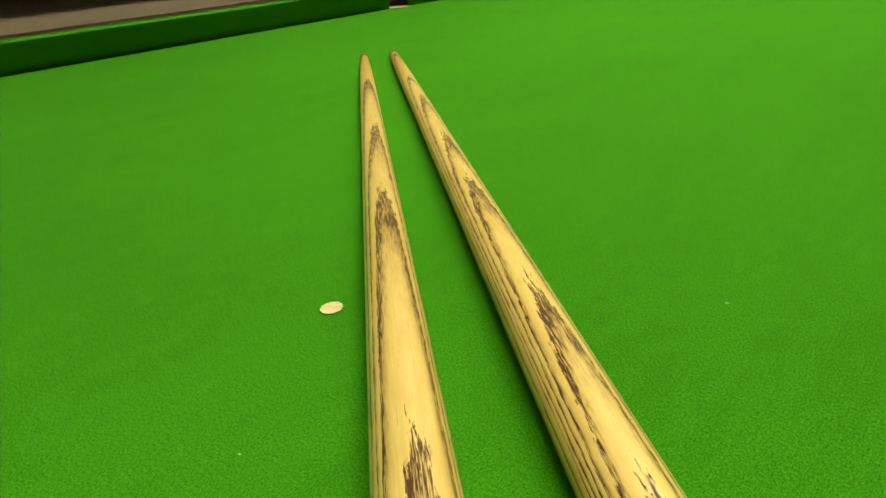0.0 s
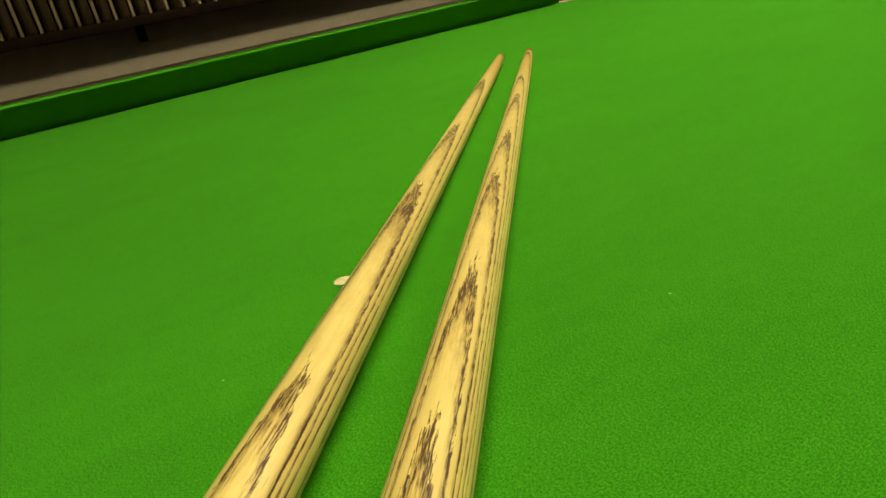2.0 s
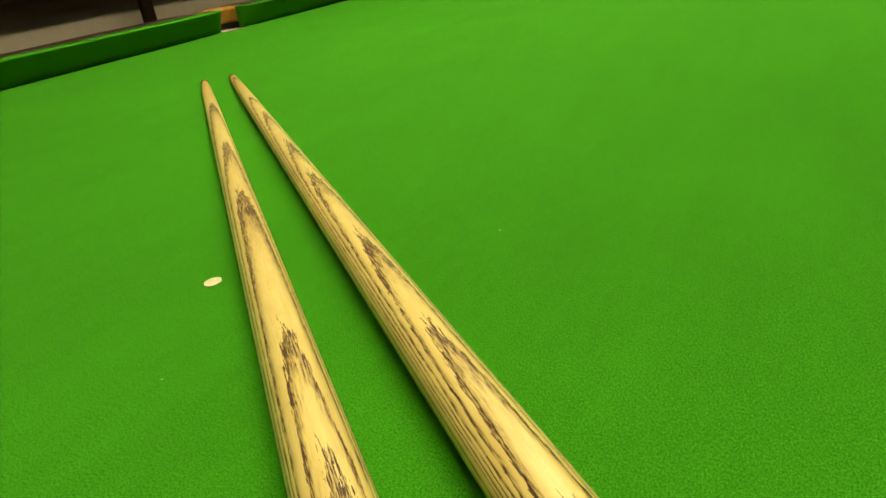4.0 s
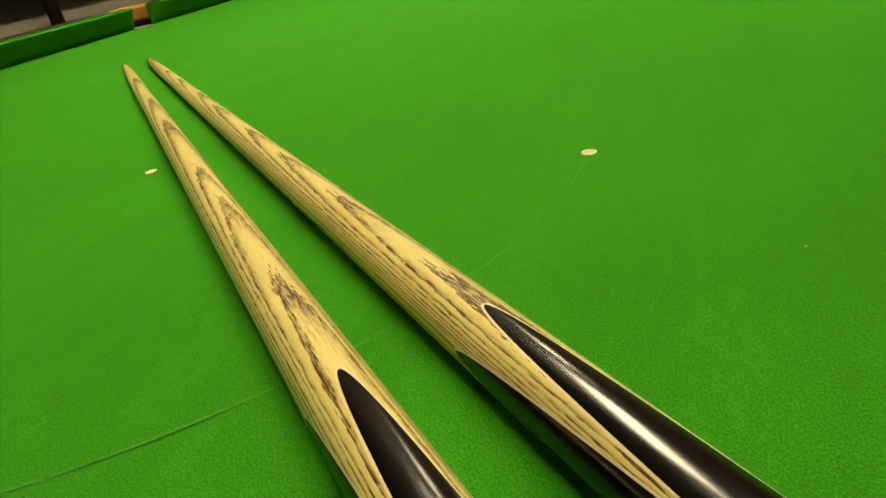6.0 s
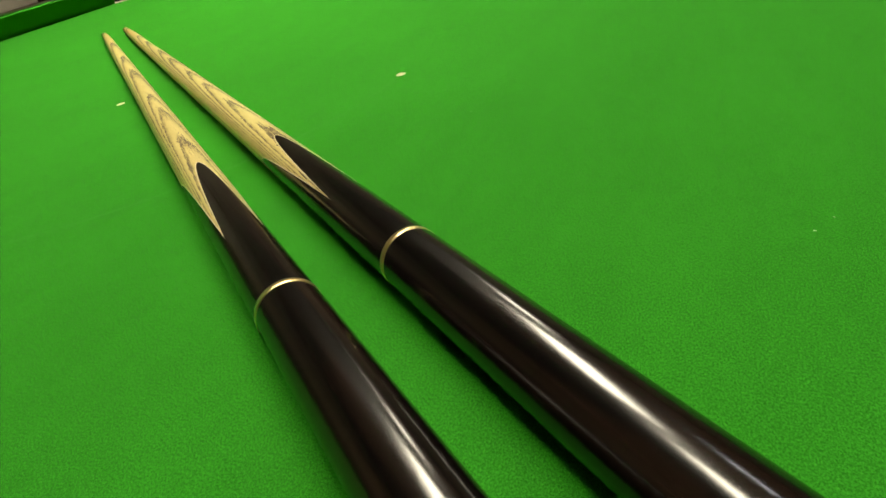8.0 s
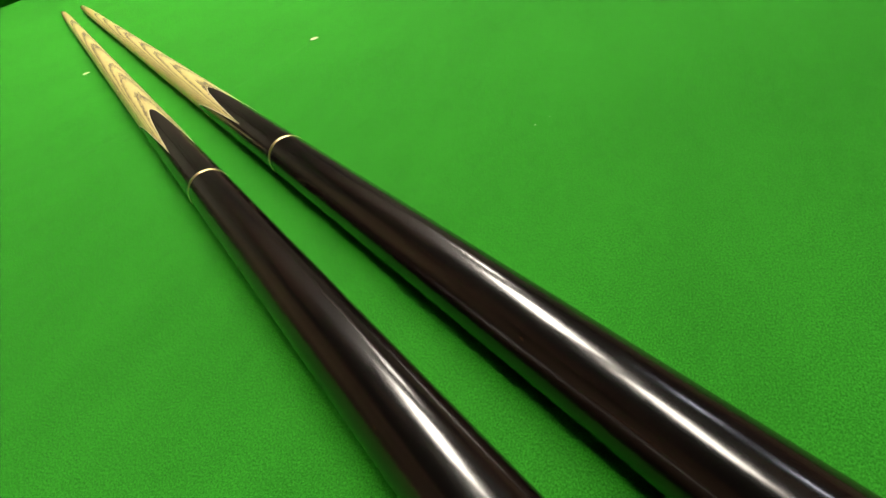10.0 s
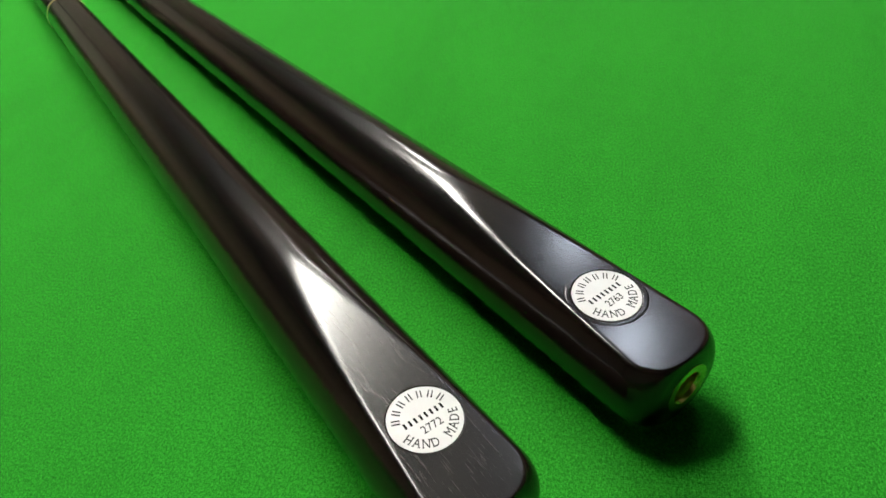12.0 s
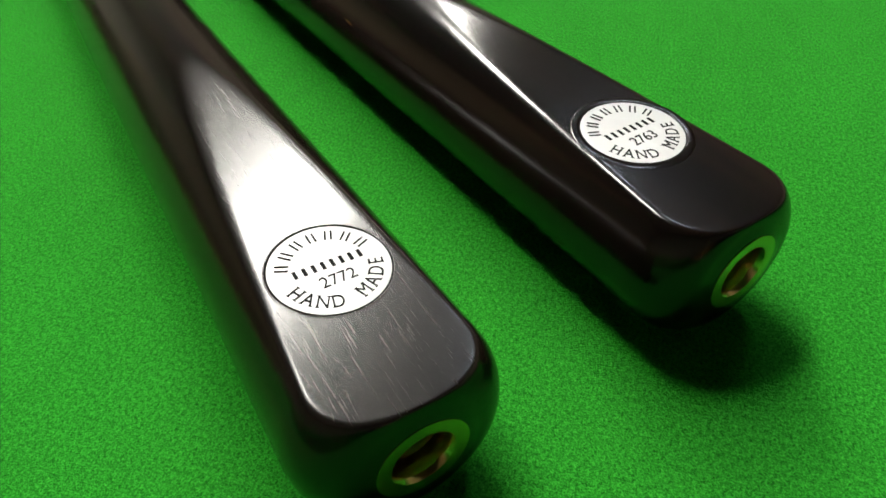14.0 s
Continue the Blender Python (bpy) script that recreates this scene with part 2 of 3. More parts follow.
setting("floor", boxed((x0 - 0.2, y0 - 0.2, FLOOR - 0.1), (x1 + 0.2, y1 + 0.2, FLOOR)), CARPET, "dark patterned carpet floor round the snooker table", "floor")
setting("ceiling", boxed((x0 - 0.2, y0 - 0.2, CEIL), (x1 + 0.2, y1 + 0.2, CEIL + 0.1)), CEILING_PAINT, "plain painted ceiling over the snooker room", "ceiling")
for nm, lo, hi in (
    ("wall_west", (x0 - 0.15, y0 - 0.15, FLOOR), (x0, y1 + 0.15, CEIL)),
    ("wall_east", (x1, y0 - 0.15, FLOOR), (x1 + 0.15, y1 + 0.15, CEIL)),
    ("wall_south", (x0, y0 - 0.15, FLOOR), (x1, y0, CEIL)),
    ("wall_north", (x0, y1, FLOOR), (x1, y1 + 0.15, CEIL)),
):
    setting(nm, boxed(lo, hi), WALL, "plain grey-cream plastered wall of the snooker room", "wall")

# ---- cue rack on the west wall ----
RACK_Y0, RACK_Y1, RACK_Z, RACK_D = -0.95, 2.45, 0.12, 0.13
rack = tagged(new("cue_rack"), "long dark wooden cue rack on the wall with pale dividers", "cue rack")
part("base_shelf", boxed((x0, RACK_Y0, RACK_Z), (x0 + RACK_D, RACK_Y1, RACK_Z + 0.03), 0.004), DARK_WOOD, rack, "dark shelf")
part("backboard", boxed((x0, RACK_Y0, RACK_Z + 0.03), (x0 + 0.018, RACK_Y1, RACK_Z + 0.26), 0.003), DARK_WOOD, rack, "dark backboard")
part("top_clip_rail", boxed((x0, RACK_Y0, 1.18), (x0 + 0.05, RACK_Y1, 1.22), 0.004), DARK_WOOD, rack, "dark clip rail")
BATTEN = mesh_of("batten", boxed((-0.009, -0.0045, 0), (0.009, 0.0045, 0.23), 0.0015), plain("pale_divider_wood", (0.33, 0.265, 0.16), (0.44, 0.355, 0.23), 0.55, 30.0, stretch=(9, 9, 0.6)), False)
BRACKET = mesh_of("bracket", boxed((0.0, -0.012, -0.05), (0.05, 0.012, 0.0), 0.003), DARK_WOOD, False)
PITCH = 0.054
COUNT = int((0.85 - RACK_Y0) / PITCH)
for k in range(COUNT):
    o = new("batten", BATTEN)
    o.parent, o.location = rack, (x0 + 0.0275, RACK_Y0 + 0.02 + k * PITCH, RACK_Z + 0.03)
for y in (-0.6, 0.262, 1.1, 2.0):
    o = new("bracket", BRACKET)
    o.parent, o.location = rack, (x0, y, RACK_Z)


def wall_cue():
    """A cue standing butt down in the rack."""
    c = tagged(new("house_cue"), "house cue with dark butt standing in the wall rack", "snooker cue", "cues standing in the wall rack")
    for nm, prof, mat in (
        ("butt", [(0.004, 0.0), (0.0125, 0.003), (0.0142, 0.010), (0.0135, 0.20), (0.0115, 0.42)], RACK_BUTT),
        ("shaft", [(0.0115, 0.42), (0.009, 0.85), (0.005, 1.40)], RACK_ASH),
        ("tip", [(0.005, 1.40), (0.0048, 1.41), (0.003, 1.413)], TIP_LEATHER),
    ):
        bm = bmesh.new()
        vs = grid(bm, [ring_of(16, lambda a, r=r, z=z: (r * math.cos(a), r * math.sin(a), z)) for r, z in prof], True)
        if nm == "butt":
            bm.faces.new(vs[0][::-1])
        if nm == "tip":
            bm.faces.new(vs[-1])
        part(nm, bm, mat, c)
    return c


RACK_BUTT = plain("brown_butt_wood", (0.016, 0.009, 0.005), (0.070, 0.045, 0.020), 0.35, 14.0, stretch=(9, 9, 0.5))
RACK_ASH = plain("pale_ash", (0.45, 0.33, 0.17), (0.60, 0.46, 0.26), 0.4, 20.0, stretch=(20, 20, 0.8))
one = wall_cue()
spots = [k for k in range(COUNT - 1)]
for i, k in enumerate(spots):
    m = pose(x0 + 0.058, RACK_Y0 + 0.02 + (k + 0.5) * PITCH, RACK_Z + 0.03, 0, 0, 37 * k)
    if i == 0:
        one.matrix_basis = m
    else:
        copy_thing(one, m)

post = tagged(part("wall_post", boxed((x0 + 0.16, 1.66, FLOOR), (x0 + 0.19, 1.71, 1.2), 0.006), DARK_WOOD, None, "", False), "dark stained wooden post standing before the wall", "post")

# ---- snooker table ----
HX, YB, YT = 0.876, -0.737, 2.832  # cushion noses
YM = 0.985  # the middle pockets
table = tagged(new("snooker_table"), "full-size snooker table with bright green cloth and mahogany rails", "snooker table")


def table_bed():
    """The slate under its cloth, with the six pocket holes cut out of its edge."""
    bm = bmesh.new()
    ex, eb, et = HX + 0.045, YB - 0.045, YT + 0.045
    pts = []

    def notch(cx, cy, r, a0, a1, n=10):
        for i in range(n + 1):
            a = radians(a0 + (a1 - a0) * i / n)
            pts.append((cx + r * math.cos(a), cy + r * math.sin(a)))

    notch(-ex, eb, 0.075, 90, 0)
    notch(ex, eb, 0.075, 180, 90)
    notch(ex + 0.012, YM, 0.042, 258, 102)
    notch(ex, et, 0.075, 270, 180)
    notch(-ex, et, 0.075, 0, -90)
    notch(-ex - 0.012, YM, 0.042, 78, -78)
    top = [bm.verts.new((x, y, 0)) for x, y in pts]
    f = bm.faces.new(top)
    r = bmesh.ops.extrude_face_region(bm, geom=[f])
    bmesh.ops.translate(bm, vec=(0, 0, -0.045), verts=[v for v in r["geom"] if isinstance(v, bmesh.types.BMVert)])
    bmesh.ops.recalc_face_normals(bm, faces=bm.faces)
    return bm


part("bed", table_bed(), CLOTH, table, "taut bright green baize", False)

PROFILE = [(0.031, 0.0), (0.0205, 0.015), (0.0036, 0.0395), (0.0024, 0.0414), (0.0008, 0.0428), (0.0, 0.0440), (0.0008, 0.0456), (0.003, 0.0463), (0.02, 0.0467), (0.05, 0.0467), (0.052, 0.0)]


def cushion_bm(length, jaw_a, jaw_b):
    """A cushion along +x from 0 to length, its nose on y = 0 and its back at +y; the ends curve away from the nose."""
    bm = bmesh.new()
    rows = []
    n = 10

    def section(x, back):
        return [(x, y + back * (1 - y / 0.052), z) for y, z in PROFILE]

    for i in range(n + 1):
        a = i / n
        rows.append(section(jaw_a * (1 - math.cos(a * math.pi / 2)) if jaw_a else 0, 0.045 * (1 - math.sin(a * math.pi / 2))))
    steps = 24
    for i in range(1, steps):
        rows.append(section(jaw_a + (length - jaw_a - jaw_b) * i / steps, 0))
    for i in range(n + 1):
        a = 1 - i / n
        rows.append(section(length - jaw_b * (1 - math.cos(a * math.pi / 2)), 0.045 * (1 - math.sin(a * math.pi / 2))))
    vs = grid(bm, rows)
    bm.faces.new(vs[0][::-1])
    bm.faces.new(vs[-1])
    for a, b in zip(vs, vs[1:]):
        bm.faces.new((a[0], b[0], b[-1], a[-1]))
    bmesh.ops.recalc_face_normals(bm, faces=bm.faces)
    return bm


GAP_M, GAP_C = 0.034, 0.075


def cushion(length, m):
    ob = part("cushion", cushion_bm(length, 0.05, 0.05), CUSHION_CLOTH, table, "cloth-covered rubber cushion")
    ob.matrix_basis = m
    ob.modifiers.new("weighted", "WEIGHTED_NORMAL")
    return ob


# west side: nose faces +x
cushion(YM - GAP_M - (YB + GAP_C), pose(-HX, YB + GAP_C, 0, 0, 0, 90))
cushion(YT - GAP_C - (YM + GAP_M), pose(-HX, YM + GAP_M, 0, 0, 0, 90))
cushion(YM - GAP_M - (YB + GAP_C), pose(HX, YM - GAP_M, 0, 0, 0, -90))
cushion(YT - GAP_C - (YM + GAP_M), pose(HX, YT - GAP_C, 0, 0, 0, -90))
cushion(2 * HX - 2 * GAP_C, pose(HX - GAP_C, YB, 0, 0, 0, 180))
cushion(2 * HX - 2 * GAP_C, pose(-HX + GAP_C, YT, 0, 0, 0, 0))

# wooden rails behind the cushions, broken at the pockets
RW, RB = 0.052, 0.15
for lo, hi in (
    ((-HX - RB, YB + 0.02, -0.06), (-HX - RW, YM - 0.065, 0.046)),
    ((-HX - RB, YM + 0.065, -0.06), (-HX - RW, YT - 0.02, 0.046)),
    ((HX + RW, YB + 0.02, -0.06), (HX + RB, YM - 0.065, 0.046)),
    ((HX + RW, YM + 0.065, -0.06), (HX + RB, YT - 0.02, 0.046)),
    ((-HX + 0.02, YB - RB, -0.06), (HX - 0.02, YB - RW, 0.046)),
    ((-HX + 0.02, YT + RW, -0.06), (HX - 0.02, YT + RB, 0.046)),
):
    part("rail", boxed(lo, hi, 0.008, 3), RAIL_WOOD, table, "polished mahogany rail")
for lo, hi in (
    ((-HX - 0.10, YB - 0.10, -0.30), (-HX - 0.06, YT + 0.10, -0.062)),
    ((HX + 0.06, YB - 0.10, -0.30), (HX + 0.10, YT + 0.10, -0.062)),
    ((-HX - 0.06, YB - 0.10, -0.30), (HX + 0.06, YB - 0.06, -0.062)),
    ((-HX - 0.06, YT + 0.06, -0.30), (HX + 0.06, YT + 0.10, -0.062)),
):
    part("apron", boxed(lo, hi, 0.006), RAIL_WOOD, table)


def leg_bm():
    bm = bmesh.new()
    prof = [(0.055, 0), (0.06, 0.04), (0.045, 0.09), (0.05, 0.16), (0.07, 0.30), (0.075, 0.42), (0.05, 0.46), (0.075, 0.48), (0.075, 0.56)]
    rows = [ring_of(20, lambda a, r=r, z=z: (r * math.cos(a), r * math.sin(a), z)) for r, z in prof]
    vs = grid(bm, rows, True)
    bm.faces.new(vs[0][::-1])
    bm.faces.new(vs[-1])
    return bm


LEG = mesh_of("leg", leg_bm(), RAIL_WOOD)
for sx in (-0.72, 0.72):
    for k in range(4):
        leg = new("leg", LEG)
        leg.parent = table
        leg.location = (sx, YB + 0.15 + k * (YT - YB - 0.3) / 3, FLOOR)
part("underframe", boxed((-0.80, YB + 0.05, -0.32), (0.80, YT - 0.05, -0.046)), DARK_WOOD, table)


def pocket(name, m):
    """A pocket: a tan leather-covered back plate over a pale lined cup."""
    base = new(name)
    base.parent = table
    base.matrix_basis = m
    bm = bmesh.new()
    rows = []
    for rad, z in ((0.041, 0.040), (0.044, 0.046), (0.052, 0.048), (0.060, 0.046), (0.063, 0.042), (0.063, 0.012), (0.043, 0.012), (0.041, 0.017)):
        rows.append([(rad * math.cos(a) * 0.98, rad * math.sin(a), z) for a in [radians(90 + 180 * i / 18) for i in range(19)]])
    rows.append(rows[0])
    grid(bm, rows)
    part("pocket_plate", bm, LEATHER, base, "tan leather pocket plate")
    # Black band added for the shaded hollow below the leather.
    bm = bmesh.new()
    rows = []
    for rad, z in ((0.0425, 0.012), (0.062, 0.012), (0.062, -0.03), (0.0425, -0.03)):
        rows.append([(rad * math.cos(a), rad * math.sin(a), z) for a in [radians(90 + 180 * i / 18) for i in range(19)]])
    rows.append(rows[0])
    grid(bm, rows)
    part("pocket_dark_band", bm, INK, base, "black band standing in for the shaded hollow under the leather")
    bm = bmesh.new()
    rows = []
    for k in range(7):
        rad, z = 0.0408 - 0.003 * k, -0.002 - 0.022 * k
        rows.append(ring_of(24, lambda a, r=rad, z=z: (r * math.cos(a), r * math.sin(a), z)))
    vs = grid(bm, rows, True)
    bm.faces.new(vs[-1])
    part("pocket_cup", bm, NET, base, "pale pocket lining")
    return base


pocket("pocket", pose(-HX - 0.057, YM, 0))
pocket("pocket", pose(HX + 0.057, YM, 0, 0, 0, 180))
for sx, y, a in ((-1, YB, 45), (1, YB, 135), (-1, YT, -45), (1, YT, -135)):
    pocket("pocket", pose(sx * (HX + 0.045), y + (0.045 if y > 0 else -0.045), 0, 0, 0, a))

# baulk line and the D, chalked thinly on the cloth
D_R = 0.292


def strip(points, width, z, rnd, fade=0.0):
    """A thin, slightly broken line along points."""
    bm = bmesh.new()
    for (a, b) in zip(points, points[1:]):
        if rnd.random() < fade:
            continue
        a, b = Vector((*a, z)), Vector((*b, z))
        s = Vector((-(b - a).y, (b - a).x, 0)).normalized() * width * 0.5 * rnd.uniform(0.85, 1.1)
        bm.faces.new([bm.verts.new(p) for p in (a - s, b - s, b + s, a + s)])
    return bm


rnd = random.Random(4)
arc_points = [(D_R * math.cos(radians(a)), D_R * math.sin(radians(a))) for a in np.linspace(-1.5, -80, 300)]
part("d_line", strip(arc_points, 0.0010, 0.0004, rnd, 0.02), CHALK, table, "faint chalked D line", False)
for a, c in ((-0.12, -0.03), (0.01, 0.022)):
    part("baulk_line", strip([(x, 0.0) for x in np.linspace(a, c, 60)], 0.0004, 0.0004, rnd, 0.5), CHALK, table, "worn faint baulk line", False)


def spot(x, y):
    bm = bmesh.new()
    r = random.Random(int(x * 1000) + 7)
    outer = ring_of(28, lambda a: (0.0041 * (1 + r.uniform(-0.07, 0.07)) * math.cos(a), 0.0041 * (1 + r.uniform(-0.07, 0.07)) * math.sin(a), 0.0003))
    inner = [(p[0] * 0.8, p[1] * 0.8, 0.0006) for p in outer]
    vs = grid(bm, [outer, inner], True)
    bm.faces.new(vs[-1])
    ob = tagged(part("cloth_spot", bm, SPOT_PAPER), "small worn cream paper spot stuck on the green cloth", "spot", "spots on the baulk line")
    ob.location = (x, y, 0.0002)
    return ob


for sx in (0.0, D_R):
    spot(sx, 0.0)

# lint and chalk dust on the cloth
def lint():
    r = random.Random(11)
    bm = bmesh.new()
    places = [(0.110, 0.074), (0.037, -0.062), (0.378, -0.096), (0.544, -0.241)]
    places += [(r.uniform(-0.5, 0.85), r.uniform(-0.65, 0.9)) for _ in range(150)]
    for n, (x, y) in enumerate(places):
        s = 0.0006 if n < 4 else r.uniform(0.00015, 0.0004)
        a = r.uniform(0, 3.14)
        pts = [(s * r.uniform(0.7, 1.3) * math.cos(k * 1.2566 + a), s * r.uniform(0.4, 1.0) * math.sin(k * 1.2566 + a)) for k in range(5)]
        vs = [bm.verts.new((x + u, y + v, 0.0003)) for u, v in pts]
        top = bm.verts.new((x, y, 0.0003 + 0.5 * s))
        for k in range(5):
            bm.faces.new((vs[k], vs[(k + 1) % 5], top))
    return bm


tagged(part("lint", lint(), plain("lint_fibre", (0.22, 0.36, 0.16), (0.42, 0.52, 0.32), 0.9, 400.0)), "tiny pale specks of lint on the green cloth", "lint", "", "stuff")

# ---- the two cues ----
CUE_L, R_TIP, R_BUTT = 1.4785, 0.0057, 0.0144
SLOPE = (R_BUTT - R_TIP) / CUE_L
AXIS_RISE = (0.0139 - 0.0057) / CUE_L
S_POINT, S_VEE, S_RING = 0.8985, 1.004, 1.0615
LABEL_S, LABEL_R, FLAT_H, FLAT_TILT = CUE_L - 0.0236, 0.0159 / 2, 0.0107, math.tan(0.0622)
INSERT_R = 0.0124 / 2


def radius(s):
    return R_TIP + SLOPE * s - 0.0018 * math.exp(-s / 0.055)


def splice_s(phi):
    """Where ash gives way to ebony at the angle phi: four arched points."""
    d = (phi + math.pi / 4) % (math.pi / 2) - math.pi / 4
    a, b = radius(S_POINT), radius(S_VEE) * math.cos(math.pi / 4)
    m = (a - b) / (S_VEE - S_POINT)
    return (a + m * S_POINT - R_TIP * math.cos(d)) / (SLOPE * math.cos(d) + m)


NP = 128
PHI = [2 * math.pi * i / NP for i in range(NP)]


def section(s, phi):
    r = radius(s)
    return (s, r * math.sin(phi), r * math.cos(phi))


def shaft_bm():
    bm = bmesh.new()
    rows = []
    n = 60
    for i in range(n + 1):
        rows.append([section(0.016 + (splice_s(p) - veneer_width(p) - 0.016) * i / n, p) for p in PHI])
    grid(bm, rows, True)
    return bm


def veneer_width(phi):
    """Length along the cue of a strip half a millimetre wide that follows the splice's edge."""
    e = 0.01
    ds = (splice_s(phi + e) - splice_s(phi - e)) / (2 * e) / radius(splice_s(phi))
    return min(0.0006 * math.sqrt(1 + ds * ds), 0.012)


def veneer_bm():
    bm = bmesh.new()
    grid(bm, [[section(splice_s(p) - veneer_width(p) * k, p) for p in PHI] for k in (1.0, 0.5, 0.0)], True)
    return bm


def front_butt_bm():
    bm = bmesh.new()
    rows = [[section(splice_s(p) + (S_RING - 0.001 - splice_s(p)) * i / 16, p) for p in PHI] for i in range(17)]
    grid(bm, rows, True)
    return bm


def collar_bm(s0, s1, lift):
    bm = bmesh.new()
    rows = []
    for s, l in ((s0, -0.0003), (s0 + 0.0002, lift), (s1 - 0.0002, lift), (s1, -0.0003)):
        rows.append([(s, (radius(s) + l) * math.sin(p), (radius(s) + l) * math.cos(p)) for p in PHI])
    grid(bm, rows, True)
    return bm


END_R, END_X = 0.0062, 0.0080


def soft_min(a, b, k):
    h = max(k - abs(a - b), 0.0) / k
    return min(a, b) - h * h * k * 0.25


def flat_z(s):
    """Height of the flat over the axis; it eases in towards its start."""
    return FLAT_H - (FLAT_TILT if s > LABEL_S else 0.92 * FLAT_TILT) * (s - LABEL_S)


def butt_point(s, phi):
    """The butt with its slanting flat on top and its rounded end."""
    r = radius(s)
    q = max(0.0, s - (CUE_L - END_X)) / END_X
    scale = (r - END_R + END_R * math.sqrt(max(1 - q * q, 0))) / r
    y, z = r * scale * math.sin(phi), r * scale * math.cos(phi)
    return (s, y, soft_min(z, flat_z(s), 0.0007))


# angles packed densely over the flat
PHI_B = sorted([2 * math.pi * i / 160 for i in range(160)] + [(math.pi / 160 + 2 * math.pi * i / 160) % (2 * math.pi) for i in range(-36, 36)])


def butt_bm():
    bm = bmesh.new()
    ss = list(np.linspace(S_RING + 0.0016, CUE_L - 0.13, 24)) + list(np.linspace(CUE_L - 0.13, CUE_L - END_X, 120))[1:]
    ss += [CUE_L - END_X + END_X * math.sin(math.pi / 2 * i / 16) for i in range(1, 17)]
    rows = [[butt_point(float(s), p) for p in PHI_B] for s in ss]
    edge = rows[-1]
    for k in (0.75, 0.4, 0.0):
        row = []
        for (x, y, z) in edge:
            d = math.hypot(y, z)
            w = INSERT_R / d
            row.append((x + 0.0004 * (1 - k), y * (k + (1 - k) * w), z * (k + (1 - k) * w)))
        rows.append(row)
    grid(bm, rows, True)
    return bm


def insert_bm(rows_of):
    bm = bmesh.new()
    rows = [ring_of(48, lambda a, r=r, x=x: (x, r * math.sin(a), r * math.cos(a))) for r, x in rows_of]
    vs = grid(bm, rows, True)
    return bm, vs


def text_bm(text, size):
    cu = bpy.data.curves.new("letters", "FONT")
    cu.body, cu.size, cu.align_x, cu.align_y, cu.extrude = text, size, "CENTER", "CENTER", 0.00003
    ob = bpy.data.objects.new("letters", cu)
    scene.collection.objects.link(ob)
    dg = bpy.context.evaluated_depsgraph_get()
    me = bpy.data.meshes.new_from_object(ob.evaluated_get(dg))
    bm = bmesh.new()
    bm.from_mesh(me)
    bpy.data.objects.remove(ob)
    bpy.data.curves.remove(cu)
    bpy.data.meshes.remove(me)
    return bm


def bar_bm(w, h):
    return boxed((-w / 2, -h / 2, 0), (w / 2, h / 2, 0.00005))


def merge(into, bm, m):
    me = bpy.data.meshes.new("piece")
    bm.transform(m)
    bm.to_mesh(me)
    into.from_mesh(me)
    bm.free()
    bpy.data.meshes.remove(me)


